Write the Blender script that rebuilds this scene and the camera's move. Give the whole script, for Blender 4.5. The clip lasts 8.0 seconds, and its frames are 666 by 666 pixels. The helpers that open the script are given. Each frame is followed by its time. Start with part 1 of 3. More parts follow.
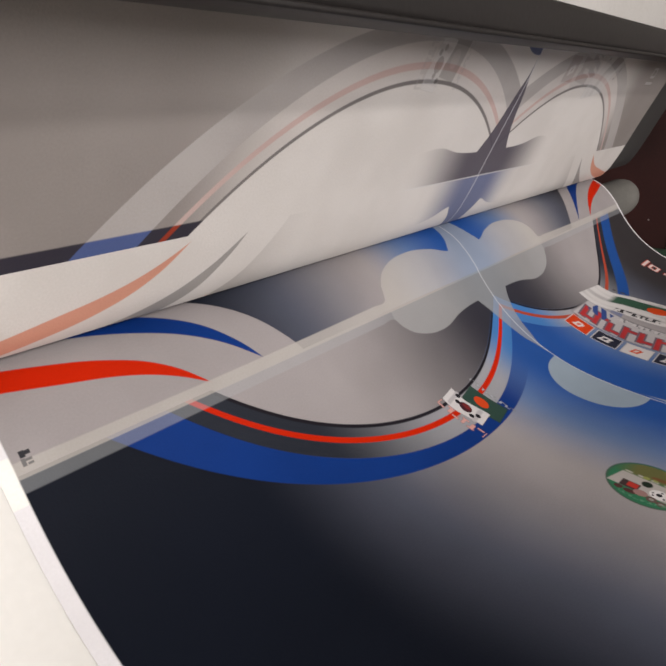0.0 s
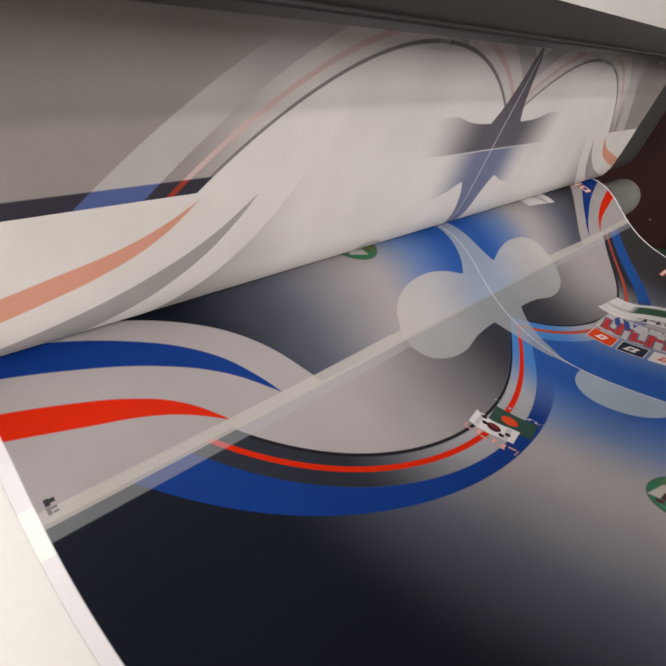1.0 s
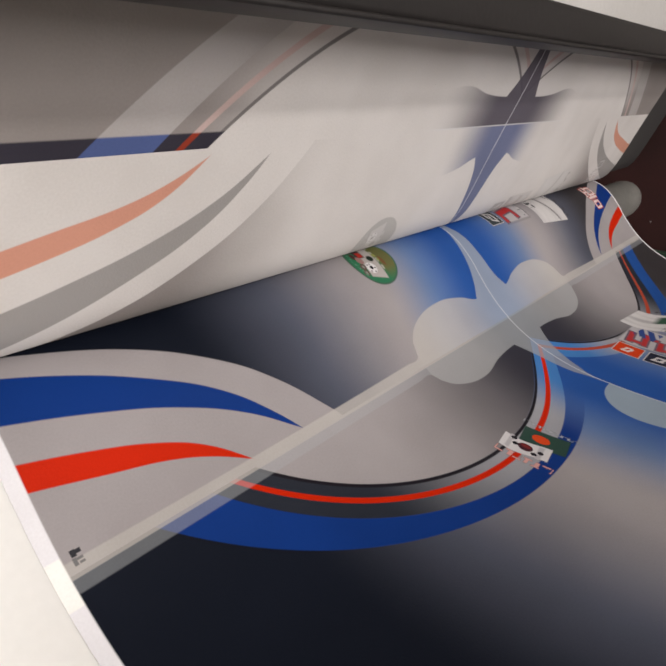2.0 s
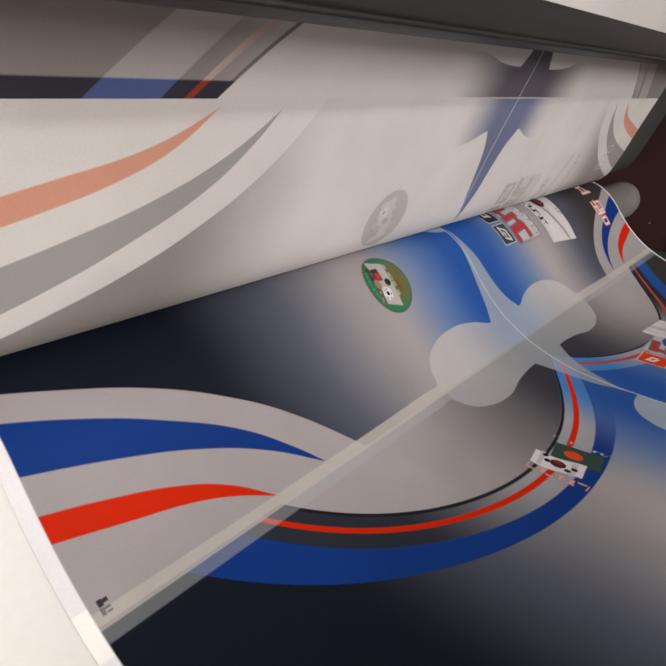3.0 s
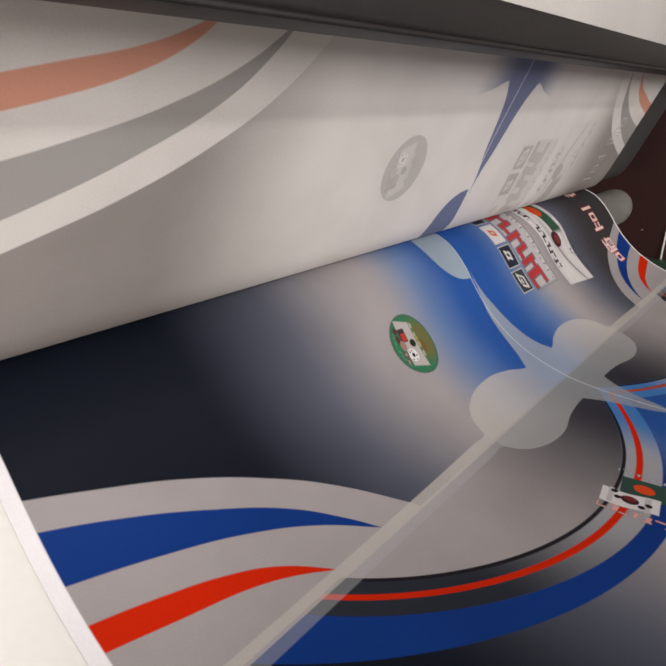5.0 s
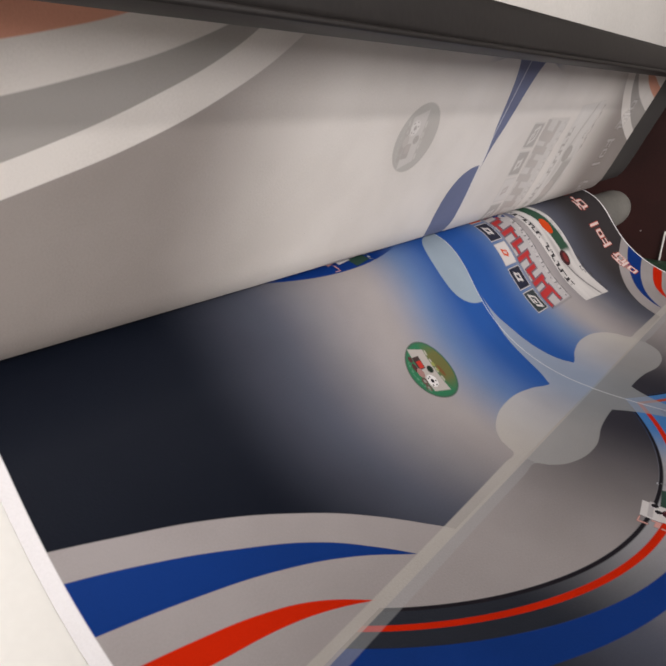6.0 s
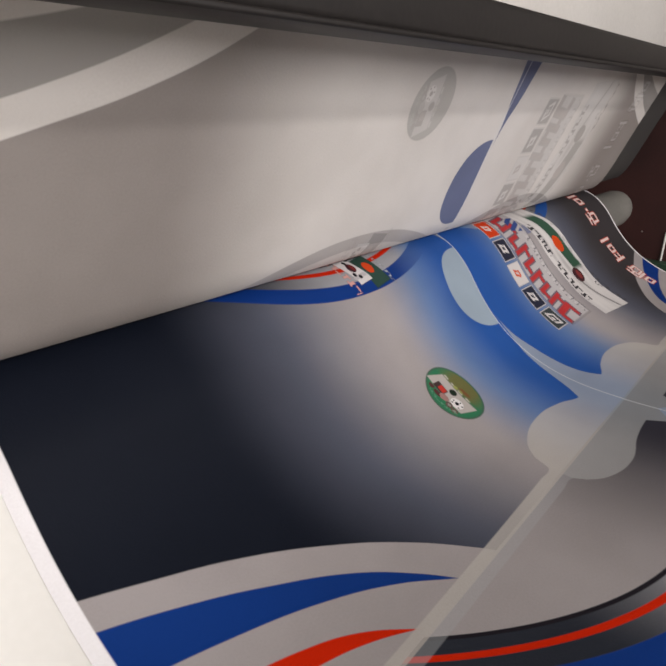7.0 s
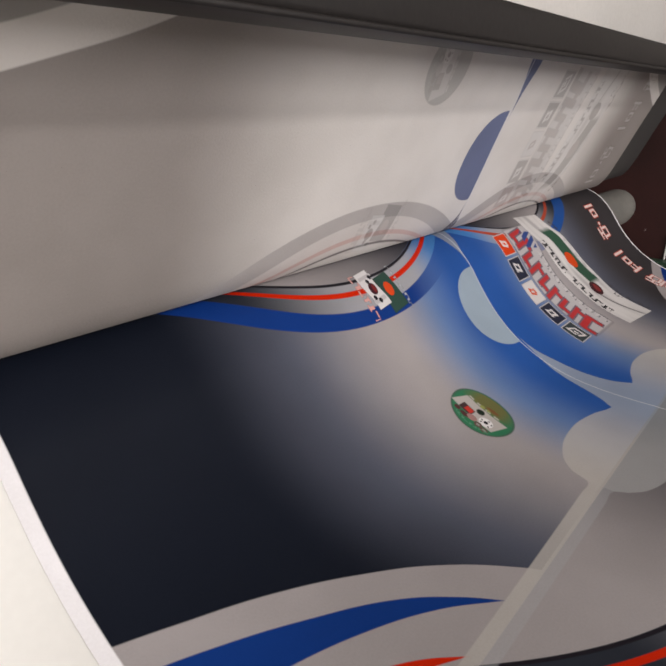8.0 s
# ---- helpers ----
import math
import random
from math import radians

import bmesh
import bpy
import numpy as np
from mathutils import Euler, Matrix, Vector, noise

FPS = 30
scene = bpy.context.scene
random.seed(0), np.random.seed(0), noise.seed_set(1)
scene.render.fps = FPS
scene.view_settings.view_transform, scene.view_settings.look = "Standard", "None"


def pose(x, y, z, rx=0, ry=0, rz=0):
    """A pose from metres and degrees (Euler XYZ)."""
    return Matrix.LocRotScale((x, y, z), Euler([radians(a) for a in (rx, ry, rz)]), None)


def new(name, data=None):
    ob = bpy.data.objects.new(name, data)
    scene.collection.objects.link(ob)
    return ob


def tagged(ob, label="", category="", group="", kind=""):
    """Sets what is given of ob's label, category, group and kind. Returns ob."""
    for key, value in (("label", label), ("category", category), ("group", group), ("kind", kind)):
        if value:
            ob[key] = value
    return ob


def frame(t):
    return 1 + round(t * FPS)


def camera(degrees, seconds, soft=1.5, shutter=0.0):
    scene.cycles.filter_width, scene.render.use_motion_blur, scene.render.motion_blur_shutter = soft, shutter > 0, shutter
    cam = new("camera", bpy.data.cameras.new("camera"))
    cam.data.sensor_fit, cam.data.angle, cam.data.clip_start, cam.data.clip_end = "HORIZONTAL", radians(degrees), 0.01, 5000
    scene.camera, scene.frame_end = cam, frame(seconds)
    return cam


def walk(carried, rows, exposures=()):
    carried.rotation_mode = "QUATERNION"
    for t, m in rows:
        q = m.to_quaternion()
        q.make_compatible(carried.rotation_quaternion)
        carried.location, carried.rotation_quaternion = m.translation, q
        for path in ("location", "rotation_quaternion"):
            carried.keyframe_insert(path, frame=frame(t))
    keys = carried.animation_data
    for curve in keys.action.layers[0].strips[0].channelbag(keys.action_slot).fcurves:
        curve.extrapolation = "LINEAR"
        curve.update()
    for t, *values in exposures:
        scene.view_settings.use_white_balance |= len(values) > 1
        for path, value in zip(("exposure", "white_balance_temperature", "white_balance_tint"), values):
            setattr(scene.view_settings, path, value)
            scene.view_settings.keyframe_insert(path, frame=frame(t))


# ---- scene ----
TABLE = 0.85             # height of the flat part of the cloth
EYE = TABLE + 0.43
cam = camera(58.2, 8.0, soft=2.1)
walk(cam, [
    (0.0, pose(0.0025, 0.0047, EYE + 0.0011, 67.65, -0.66, -50.12)),
    (0.5, pose(0.0023, 0.0042, EYE + 0.0010, 67.57, -0.71, -50.07)),
    (1.0, pose(0.0020, 0.0036, EYE + 0.0010, 67.58, -0.75, -49.99)),
    (1.5, pose(0.0018, 0.0031, EYE + 0.0009, 67.67, -0.80, -49.89)),
    (3.0, pose(0.0011, 0.0014, EYE + 0.0007, 67.80, -0.93, -49.91)),
    (3.5, pose(0.0008, 0.0009, EYE + 0.0006, 67.75, -0.98, -49.99)),
    (4.0, pose(0.0005, 0.0003, EYE + 0.0005, 67.88, -1.02, -49.90)),
    (4.5, pose(-0.0002, -0.0003, EYE + 0.0002, 68.26, -1.00, -50.16)),
    (6.0, pose(-0.0024, -0.0023, EYE - 0.0009, 68.66, -0.95, -50.47)),
    (6.5, pose(-0.0031, -0.0029, EYE - 0.0013, 68.73, -0.93, -50.44)),
    (7.0, pose(-0.0038, -0.0036, EYE - 0.0017, 68.73, -0.92, -50.34)),
    (7.5, pose(-0.0046, -0.0042, EYE - 0.0020, 68.66, -0.90, -50.24)),
    (8.0, pose(-0.0053, -0.0049, EYE - 0.0024, 68.63, -0.88, -50.09)),
])

# ---- world and lamps ----
world = bpy.data.worlds.new("world")
scene.world = world
world.use_nodes = True
world.node_tree.nodes["Background"].inputs[0].default_value = (1.0, 0.95, 0.9, 1)
world.node_tree.nodes["Background"].inputs[1].default_value = 0.05
scene.view_settings.exposure = 0.0


def lamp(name, m, size_x, size_y, watts, colour):
    data = bpy.data.lights.new(name, "AREA")
    data.shape, data.size, data.size_y, data.energy, data.color = "RECTANGLE", size_x, size_y, watts, colour
    ob = new(name, data)
    ob.matrix_world = m
    return ob


# unseen, added: wide fill lamp behind the operator; ceiling tube beside the machine
lamp("front_fill_light", pose(1.0, -3.16, 2.05, 90, 0, 0), 3.6, 1.2, 102, (1.0, 0.954, 0.948))
lamp("ceiling_lamp", pose(-0.5, -2.7, 2.86), 2.0, 0.4, 105, (1.0, 0.954, 0.932))


# ---- materials ----
class Sock:
    """Arithmetic on shader sockets."""
    def __init__(self, tree, s):
        self.tree, self.s = tree, s

    def op(self, kind, *others):
        node = self.tree.nodes.new("ShaderNodeMath")
        node.operation = kind
        for i, v in enumerate((self, *others)):
            if isinstance(v, Sock):
                self.tree.links.new(v.s, node.inputs[i])
            else:
                node.inputs[i].default_value = v
        return Sock(self.tree, node.outputs[0])

    def __add__(self, o): return self.op("ADD", o)
    def __sub__(self, o): return self.op("SUBTRACT", o)
    def __mul__(self, o): return self.op("MULTIPLY", o)
    def inv(self): return (self * -1.0) + 1.0
    def absolute(self): return self.op("ABSOLUTE")
    def least(self, o): return self.op("MINIMUM", o)
    def most(self, o): return self.op("MAXIMUM", o)

    def ramp(self, a, b, c=0.0, d=1.0, kind="SMOOTHSTEP"):
        node = self.tree.nodes.new("ShaderNodeMapRange")
        node.interpolation_type = kind
        self.tree.links.new(self.s, node.inputs["Value"])
        for key, v in zip(("From Min", "From Max", "To Min", "To Max"), (a, b, c, d)):
            node.inputs[key].default_value = v
        return Sock(self.tree, node.outputs[0])

    def over(self, edge, soft=0.0008):
        """1 where this is above edge."""
        d = self - edge
        return d.ramp(-soft, soft, kind="LINEAR")

    def between(self, a, b, soft=0.0008):
        return self.over(a, soft) * self.over(b, soft).inv()

    def near(self, centre, half, soft=0.0008):
        return (self - centre).absolute().over(half, soft).inv()

    def curve(self, pts, lo=-0.2, hi=0.4):
        """A smooth curve through (x, y) pairs."""
        node = self.tree.nodes.new("ShaderNodeFloatCurve")
        c = node.mapping.curves[0]
        for i, (a, b) in enumerate(pts):
            b = (b - lo) / (hi - lo)
            if i == 0:
                c.points[0].location = (a, b)
            elif i == len(pts) - 1:
                c.points[-1].location = (a, b)
            else:
                c.points.new(a, b)
        node.mapping.extend = "HORIZONTAL"
        node.mapping.update()
        self.tree.links.new(self.s, node.inputs["Value"])
        return Sock(self.tree, node.outputs[0]).op("MULTIPLY_ADD", hi - lo, lo)


def blend(tree, a, b, mask):
    """Colour a with b laid over it by mask; colours are sockets or triples."""
    node = tree.nodes.new("ShaderNodeMix")
    node.data_type = "RGBA"
    for v, i in ((a, 6), (b, 7)):
        if isinstance(v, Sock):
            tree.links.new(v.s, node.inputs[i])
        else:
            node.inputs[i].default_value = (*v, 1)
    if isinstance(mask, Sock):
        tree.links.new(mask.s, node.inputs[0])
    else:
        node.inputs[0].default_value = mask
    return Sock(tree, node.outputs[2])


def blank(name, rough=0.5, metal=0.0, gloss=0.5):
    mat = bpy.data.materials.new(name)
    mat.use_nodes = True
    b = mat.node_tree.nodes["Principled BSDF"]
    b.inputs["Roughness"].default_value, b.inputs["Metallic"].default_value = rough, metal
    b.inputs["Specular IOR Level"].default_value = gloss
    return mat, mat.node_tree, b


def noise_node(tree, scale, detail=4.0, coords="Object"):
    tc = tree.nodes.new("ShaderNodeTexCoord")
    n = tree.nodes.new("ShaderNodeTexNoise")
    n.inputs["Scale"].default_value, n.inputs["Detail"].default_value = scale, detail
    tree.links.new(tc.outputs[coords], n.inputs["Vector"])
    return Sock(tree, n.outputs["Fac"])


def add_bump(tree, b, height, strength, distance):
    bump = tree.nodes.new("ShaderNodeBump")
    bump.inputs["Strength"].default_value, bump.inputs["Distance"].default_value = strength, distance
    tree.links.new(height.s, bump.inputs["Height"])
    tree.links.new(bump.outputs["Normal"], b.inputs["Normal"])


def surface(name, dark, light, rough=0.5, metal=0.0, scale=6.0, fine=120.0, relief=0.15, gloss=0.5):
    """A surface whose colour wanders between two tones, with fine grain."""
    mat, tree, b = blank(name, rough, metal, gloss)
    wide, grain = noise_node(tree, scale), noise_node(tree, fine, 2.0)
    tone = (wide * 0.7 + grain * 0.3).ramp(0.3, 0.7)
    tree.links.new(blend(tree, dark, light, tone).s, b.inputs["Base Color"])
    tree.links.new((wide * 0.25 + (rough - 0.12)).s, b.inputs["Roughness"])
    add_bump(tree, b, grain, relief, 0.001)
    return mat


REPEAT, LAP, AXIS = 0.582, 0.126, 0.936     # length of one printed panel, where the panels lap, the pattern's middle
LEFT, RIGHT = 0.148, 1.735                  # printed edges of the cloth

LIGHT, NAVY = (0.312, 0.287, 0.287), (0.0060, 0.0080, 0.0145)
BLUE, DEEP, RED = (0.018, 0.075, 0.285), (0.0045, 0.031, 0.175), (0.50, 0.016, 0.001)
BADGE = (0.6945, 0.3915)                      # centre of the round badge
PALE, BLACK = (0.335, 0.335, 0.335), (0.012, 0.010, 0.014)


def group_tree(name, takes, gives):
    """An empty node group: its tree, its inputs as Socks and its output node."""
    tree = bpy.data.node_groups.new(name, "ShaderNodeTree")
    for key in takes:
        tree.interface.new_socket(key, in_out="INPUT", socket_type="NodeSocketFloat")
    for key in gives:
        tree.interface.new_socket(key, in_out="OUTPUT", socket_type="NodeSocketColor" if key == "colour" else "NodeSocketFloat")
    start, end = tree.nodes.new("NodeGroupInput"), tree.nodes.new("NodeGroupOutput")
    return tree, [Sock(tree, start.outputs[key]) for key in takes], end


def use_group(tree, group, **given):
    """Puts a group into a tree; returns its outputs by name."""
    node = tree.nodes.new("ShaderNodeGroup")
    node.node_tree = group
    for key, v in given.items():
        tree.links.new(v.s, node.inputs[key])
    return {o.name: Sock(tree, o) for o in node.outputs}


MASKS = ("u", "p", "w", "x", "armhole", "edge", "band", "cord", "rim", "hem", "blue_swoosh", "red_swoosh", "lap", "lap_near", "strip", "seam", "drop", "navy", "blue")


def pattern_group():
    tree, (u, q), end = group_tree("print_pattern", ("u", "q"), MASKS)
    k = pattern(u, q)
    for key in MASKS:
        tree.links.new(k[key].s, end.inputs[key])
    return tree


def design(tree):
    """The masks of the printed pattern; u runs across the cloth, q along it, both in metres."""
    uv = tree.nodes.new("ShaderNodeUVMap")
    uv.uv_map = "print"
    sep = tree.nodes.new("ShaderNodeSeparateXYZ")
    tree.links.new(uv.outputs[0], sep.inputs[0])
    return use_group(tree, PATTERN, u=Sock(tree, sep.outputs[0]), q=Sock(tree, sep.outputs[1]))


def pattern(u, q):
    k = {"u": u}
    p = (q - 0.111 + 4 * REPEAT).op("MODULO", REPEAT) - (LAP - 0.111)     # from one lap of the panels to the next
    late = p.op("GREATER_THAN", REPEAT / 2)
    w = p + LAP - late * REPEAT                               # measured from the lap, both ways
    x = (u - AXIS).absolute()
    k.update(p=p, w=w, x=x, late=late)
    y = (x - 0.271).absolute()

    def arch(a, b):
        return ((y * (1 / b)).op("POWER", 2.1) * -a) + a
    edge, cord, rim_in, rim_out = arch(0.135, 0.305), arch(0.156, 0.335), arch(0.183, 0.362), arch(0.206, 0.425)
    low = late.inv()
    k["armhole"] = p.over(edge).inv() * low
    k["edge"] = p.between(edge, edge + 0.005) * low
    k["band"] = p.between(edge, rim_in) * low
    k["cord"] = p.near(cord, 0.0042) * low
    k["rim"] = p.between(rim_in, rim_out) * low
    side = x.over(0.44)
    white_top = x.curve([(0, 0.3), (0.4, 0.2), (0.459, 0.098), (0.514, 0.034), (0.579, -0.013), (0.659, -0.054), (0.738, -0.083), (0.8, -0.103), (1, -0.16)])
    blue_top = x.curve([(0, 0.3), (0.45, 0.2), (0.511, 0.101), (0.535, 0.068), (0.579, 0.026), (0.655, -0.018), (0.73, -0.051), (0.8, -0.075), (1, -0.13)])
    blue_low = x.curve([(0, 0.3), (0.42, 0.18), (0.511, 0.101), (0.565, 0.058), (0.634, 0.023), (0.711, -0.003), (0.8, -0.026), (1, -0.07)])
    red_top = x.curve([(0, 0.3), (0.52, 0.18), (0.586, 0.104), (0.63, 0.065), (0.675, 0.043), (0.729, 0.026), (0.8, 0.009), (1, -0.03)])
    red_low = x.curve([(0, 0.3), (0.5, 0.16), (0.586, 0.104), (0.628, 0.08), (0.667, 0.065), (0.725, 0.051), (0.8, 0.034), (1, 0.0)])
    k["hem"] = w.over(white_top) * late * side
    k["blue_swoosh"] = w.between(blue_top, blue_low) * late * side
    k["red_swoosh"] = w.between(red_top, red_low) * late * side
    top = x.curve([(0, 0.062), (0.055, 0.060), (0.10, 0.045), (0.16, 0.037), (0.23, 0.05), (0.262, 0.075), (0.272, 0.097), (0.3, 0.098), (1, 0.098)])
    low_edge = x.curve([(0, 0.160), (0.052, 0.157), (0.11, 0.160), (0.18, 0.171), (0.235, 0.160), (0.262, 0.14), (0.272, 0.126), (0.3, 0.126), (1, 0.126)])
    cusp = (w + 0.2).curve([(0, 0), (0.07, 0), (0.15, 0.017), (0.216, 0.031), (0.262, 0.056), (0.3, 0.08), (0.33, 0.075), (0.357, 0.052), (0.40, 0.028), (0.45, 0.013), (0.50, 0), (1, 0)], 0, 0.1)
    k["lap"] = w.between(top, low_edge).most(cusp.op("SUBTRACT", x).over(0.0))
    k["lap_near"] = late.inv()
    k["strip"] = x.over(0.27)
    wave = (p * 11.1).op("SINE") * 0.006
    k["seam"] = (u - (AXIS - 0.004) - wave).absolute().over(0.0013, 0.0006).inv()
    e = ((u - 0.930) * (1 / 0.079)).absolute().op("POWER", 2.2) + ((p - 0.258) * (1 / 0.078)).absolute().op("POWER", 2.2)
    k["drop"] = e.over(1.0, 0.02).inv() * (u - (AXIS - 0.004) - wave).over(0.0).inv()
    k["navy"] = x + late * (w + 0.16).most(0.0) * 0.12
    k["blue"] = x.ramp(0.245, 0.05)
    return k


def oval(u, p, cu, cp, a, b, soft=0.04):
    e = ((u - cu) * (1 / a)).op("POWER", 2.0) + ((p - cp) * (1 / b)).op("POWER", 2.0)
    return e.over(1.0, soft).inv()


def box(u, p, cu, cp, a, b, lean=0.0):
    return (u + (p - cp) * lean).near(cu, a) * (p - (u - cu) * lean).near(cp, b)


def far_from(u, p, bars):
    """How far outside a set of bars (centre u, centre p, half u, half p) a place lies; negative inside."""
    d = None
    for cu, cp, a, b in bars:
        e = ((u - cu).absolute() - a).most((p - cp).absolute() - b)
        d = e if d is None else d.least(e)
    return d


def writing(v, p, half, p0, p1, f):
    """A line of small writing that cannot be read, as uneven bars; v is the distance across the line."""
    beat = (p * f).op("SINE") + (p * (f * 0.61) + 1.3).op("SINE")
    stems = v.near(0.0, half, 0.0012) * beat.over(0.45, 0.25)
    ties = (p * (f * 0.47) + 0.7).op("SINE")
    top = v.near(half * 0.75, half * 0.28, 0.001) * ties.over(0.1, 0.25)
    low = v.near(half * -0.75, half * 0.28, 0.001) * ties.over(-0.1, 0.25).inv()
    return stems.most(top).most(low) * p.between(p0, p1)


class Inks:
    """Inks laid one over another, with the mask of all that they cover."""
    def __init__(self, tree):
        self.tree, self.colour, self.mask = tree, (0.0, 0.0, 0.0), None

    def lay(self, c, mask):
        self.colour = blend(self.tree, self.colour, c, mask)
        self.mask = mask if self.mask is None else self.mask.most(mask)


def club_badge(u, p, w, ink):
    late = p - BADGE[1]                                  # from the badge's centre, along the cloth
    v = u - BADGE[0]                                     # and across it
    inside = oval(v, late, 0.0, 0.0, 0.0425, 0.0445)
    ink((0.045, 0.115, 0.072), oval(v, late, 0.0, 0.0, 0.0455, 0.0478))
    ink((0.028, 0.150, 0.075), inside)
    ink((0.125, 0.125, 0.045), inside * v.ramp(0.004, 0.016) * late.near(0.0, 0.032, 0.012))
    slant = v + late * 0.10
    ink((0.40, 0.37, 0.35), slant.between(-0.022, 0.009, 0.001) * (late - v * 0.35).near(0.0, 0.037, 0.001))
    ink((0.42, 0.40, 0.34), (slant.near(0.012, 0.0016, 0.001)) * late.near(-0.002, 0.030) * (late * 420.0).op("SINE").over(-0.2, 0.5))
    ink((0.05, 0.03, 0.03), box(v, late, -0.013, -0.018, 0.0075, 0.0105, 0.1))
    ink((0.42, 0.035, 0.025), box(v, late, -0.012, -0.015, 0.005, 0.0060, 0.1))
    ink((0.08, 0.03, 0.03), oval(v, late, -0.024, -0.028, 0.004, 0.005).most(oval(v, late, -0.026, -0.014, 0.004, 0.008)))
    ink((0.30, 0.17, 0.16), oval(v, late, -0.022, -0.004, 0.006, 0.008))
    ink((0.012, 0.022, 0.014), oval(v, late, 0.000, -0.002, 0.0062, 0.0062, 0.3))
    ink((0.66, 0.64, 0.64), oval(v, late, -0.013, 0.014, 0.0095, 0.0105, 0.1))
    ball = oval(v, late, -0.013, 0.014, 0.0032, 0.0034, 0.2)
    for dv, dp in ((0.006, 0.002), (-0.004, -0.006), (0.001, -0.007), (-0.005, 0.006), (0.002, 0.008)):
        ball = ball.most(oval(v, late, -0.013 + dv, 0.014 + dp, 0.0014, 0.0014, 0.3))
    ink(BLACK, ball)
    ink((0.11, 0.07, 0.06), oval(v, late, -0.027, 0.009, 0.0055, 0.006).most(oval(v, late, -0.030, 0.020, 0.005, 0.006)))
    ink((0.24, 0.22, 0.20), oval(v, late, -0.027, 0.009, 0.0025, 0.003).most(oval(v, late, -0.030, 0.020, 0.002, 0.003)))
    ink((0.25, 0.27, 0.08), oval(v, late, 0.013, -0.006, 0.0035, 0.004).most(oval(v, late, 0.014, 0.004, 0.0028, 0.003)))
    ink((0.16, 0.075, 0.03), oval(v, late, 0.019, 0.008, 0.0035, 0.010, 0.3))
    ink((0.10, 0.24, 0.15), writing(v + 0.036 - late * late * 8.0, late, 0.0016, -0.026, 0.028, 900.0))
    # two small flags on the arch
    ink((0.026, 0.058, 0.045), box(u, p, 0.700, 0.170, 0.020, 0.031, -0.18))
    ink((0.55, 0.055, 0.012), oval(u, p, 0.700, 0.165, 0.009, 0.012))
    wavy = u + (p * 95.0).op("SINE") * 0.0022
    ink((0.58, 0.56, 0.56), box(wavy, p, 0.667, 0.157, 0.0155, 0.032, -0.15))
    ink((0.42, 0.40, 0.41), box(wavy, p, 0.667, 0.176, 0.0155, 0.0035, -0.15) .most(box(wavy, p, 0.667, 0.136, 0.0155, 0.003, -0.15)))
    ink((0.050, 0.014, 0.020), oval(u, p, 0.668, 0.157, 0.008, 0.010))
    ink((0.16, 0.02, 0.02), oval(u, p, 0.671, 0.157, 0.004, 0.007))
    for dp in (-0.019, -0.013, 0.014, 0.020):
        ink(BLACK, oval(u, p, 0.668 - dp * 0.15 + (0.005 if abs(dp) > 0.016 else -0.004), 0.157 + dp, 0.0035, 0.004))
    ink((0.58, 0.30, 0.27), writing(u - 0.642 - (p - 0.165) * 0.05, p, 0.0060, 0.128, 0.203, 560.0))
    ink((0.34, 0.35, 0.37), writing(u - 0.728 - (p - 0.165) * 0.05, p, 0.0030, 0.128, 0.205, 800.0))


def sponsor_plates(u, p, w, ink):
    for i, c in enumerate(((0.55, 0.045, 0.008), (0.02, 0.022, 0.04), (0.56, 0.53, 0.52), (0.02, 0.022, 0.04), (0.035, 0.045, 0.05))):
        cp = 0.1645 + i * 0.0543
        ink((0.46, 0.44, 0.44), box(u, p, 1.094, cp, 0.0245, 0.0245))
        ink(c, box(u, p, 1.094, cp, 0.0220, 0.0222))
        m = (0.55, 0.07, 0.02) if i == 2 else (0.60, 0.57, 0.56)
        lean = p - (u - 1.094) * 0.45
        k = 0.7 if i in (0, 2) else 1.0
        bars = ((1.101, cp - 0.004, 0.0028, 0.0085 * k), (1.094, cp + 0.004, 0.0085 * k, 0.0026), (1.086, cp, 0.0026, 0.0105 * k), (1.091, cp - 0.008 * k, 0.0060, 0.0022))
        if i == 4:
            bars = ((1.104, cp, 0.0024, 0.0130), (1.085, cp - 0.003, 0.0024, 0.0110), (1.094, cp + 0.012, 0.0085, 0.0026), (1.095, cp - 0.011, 0.0070, 0.0022), (1.093, cp + 0.001, 0.0024, 0.0050))
        ink(m, far_from(u, lean, bars).over(0.0).inv())


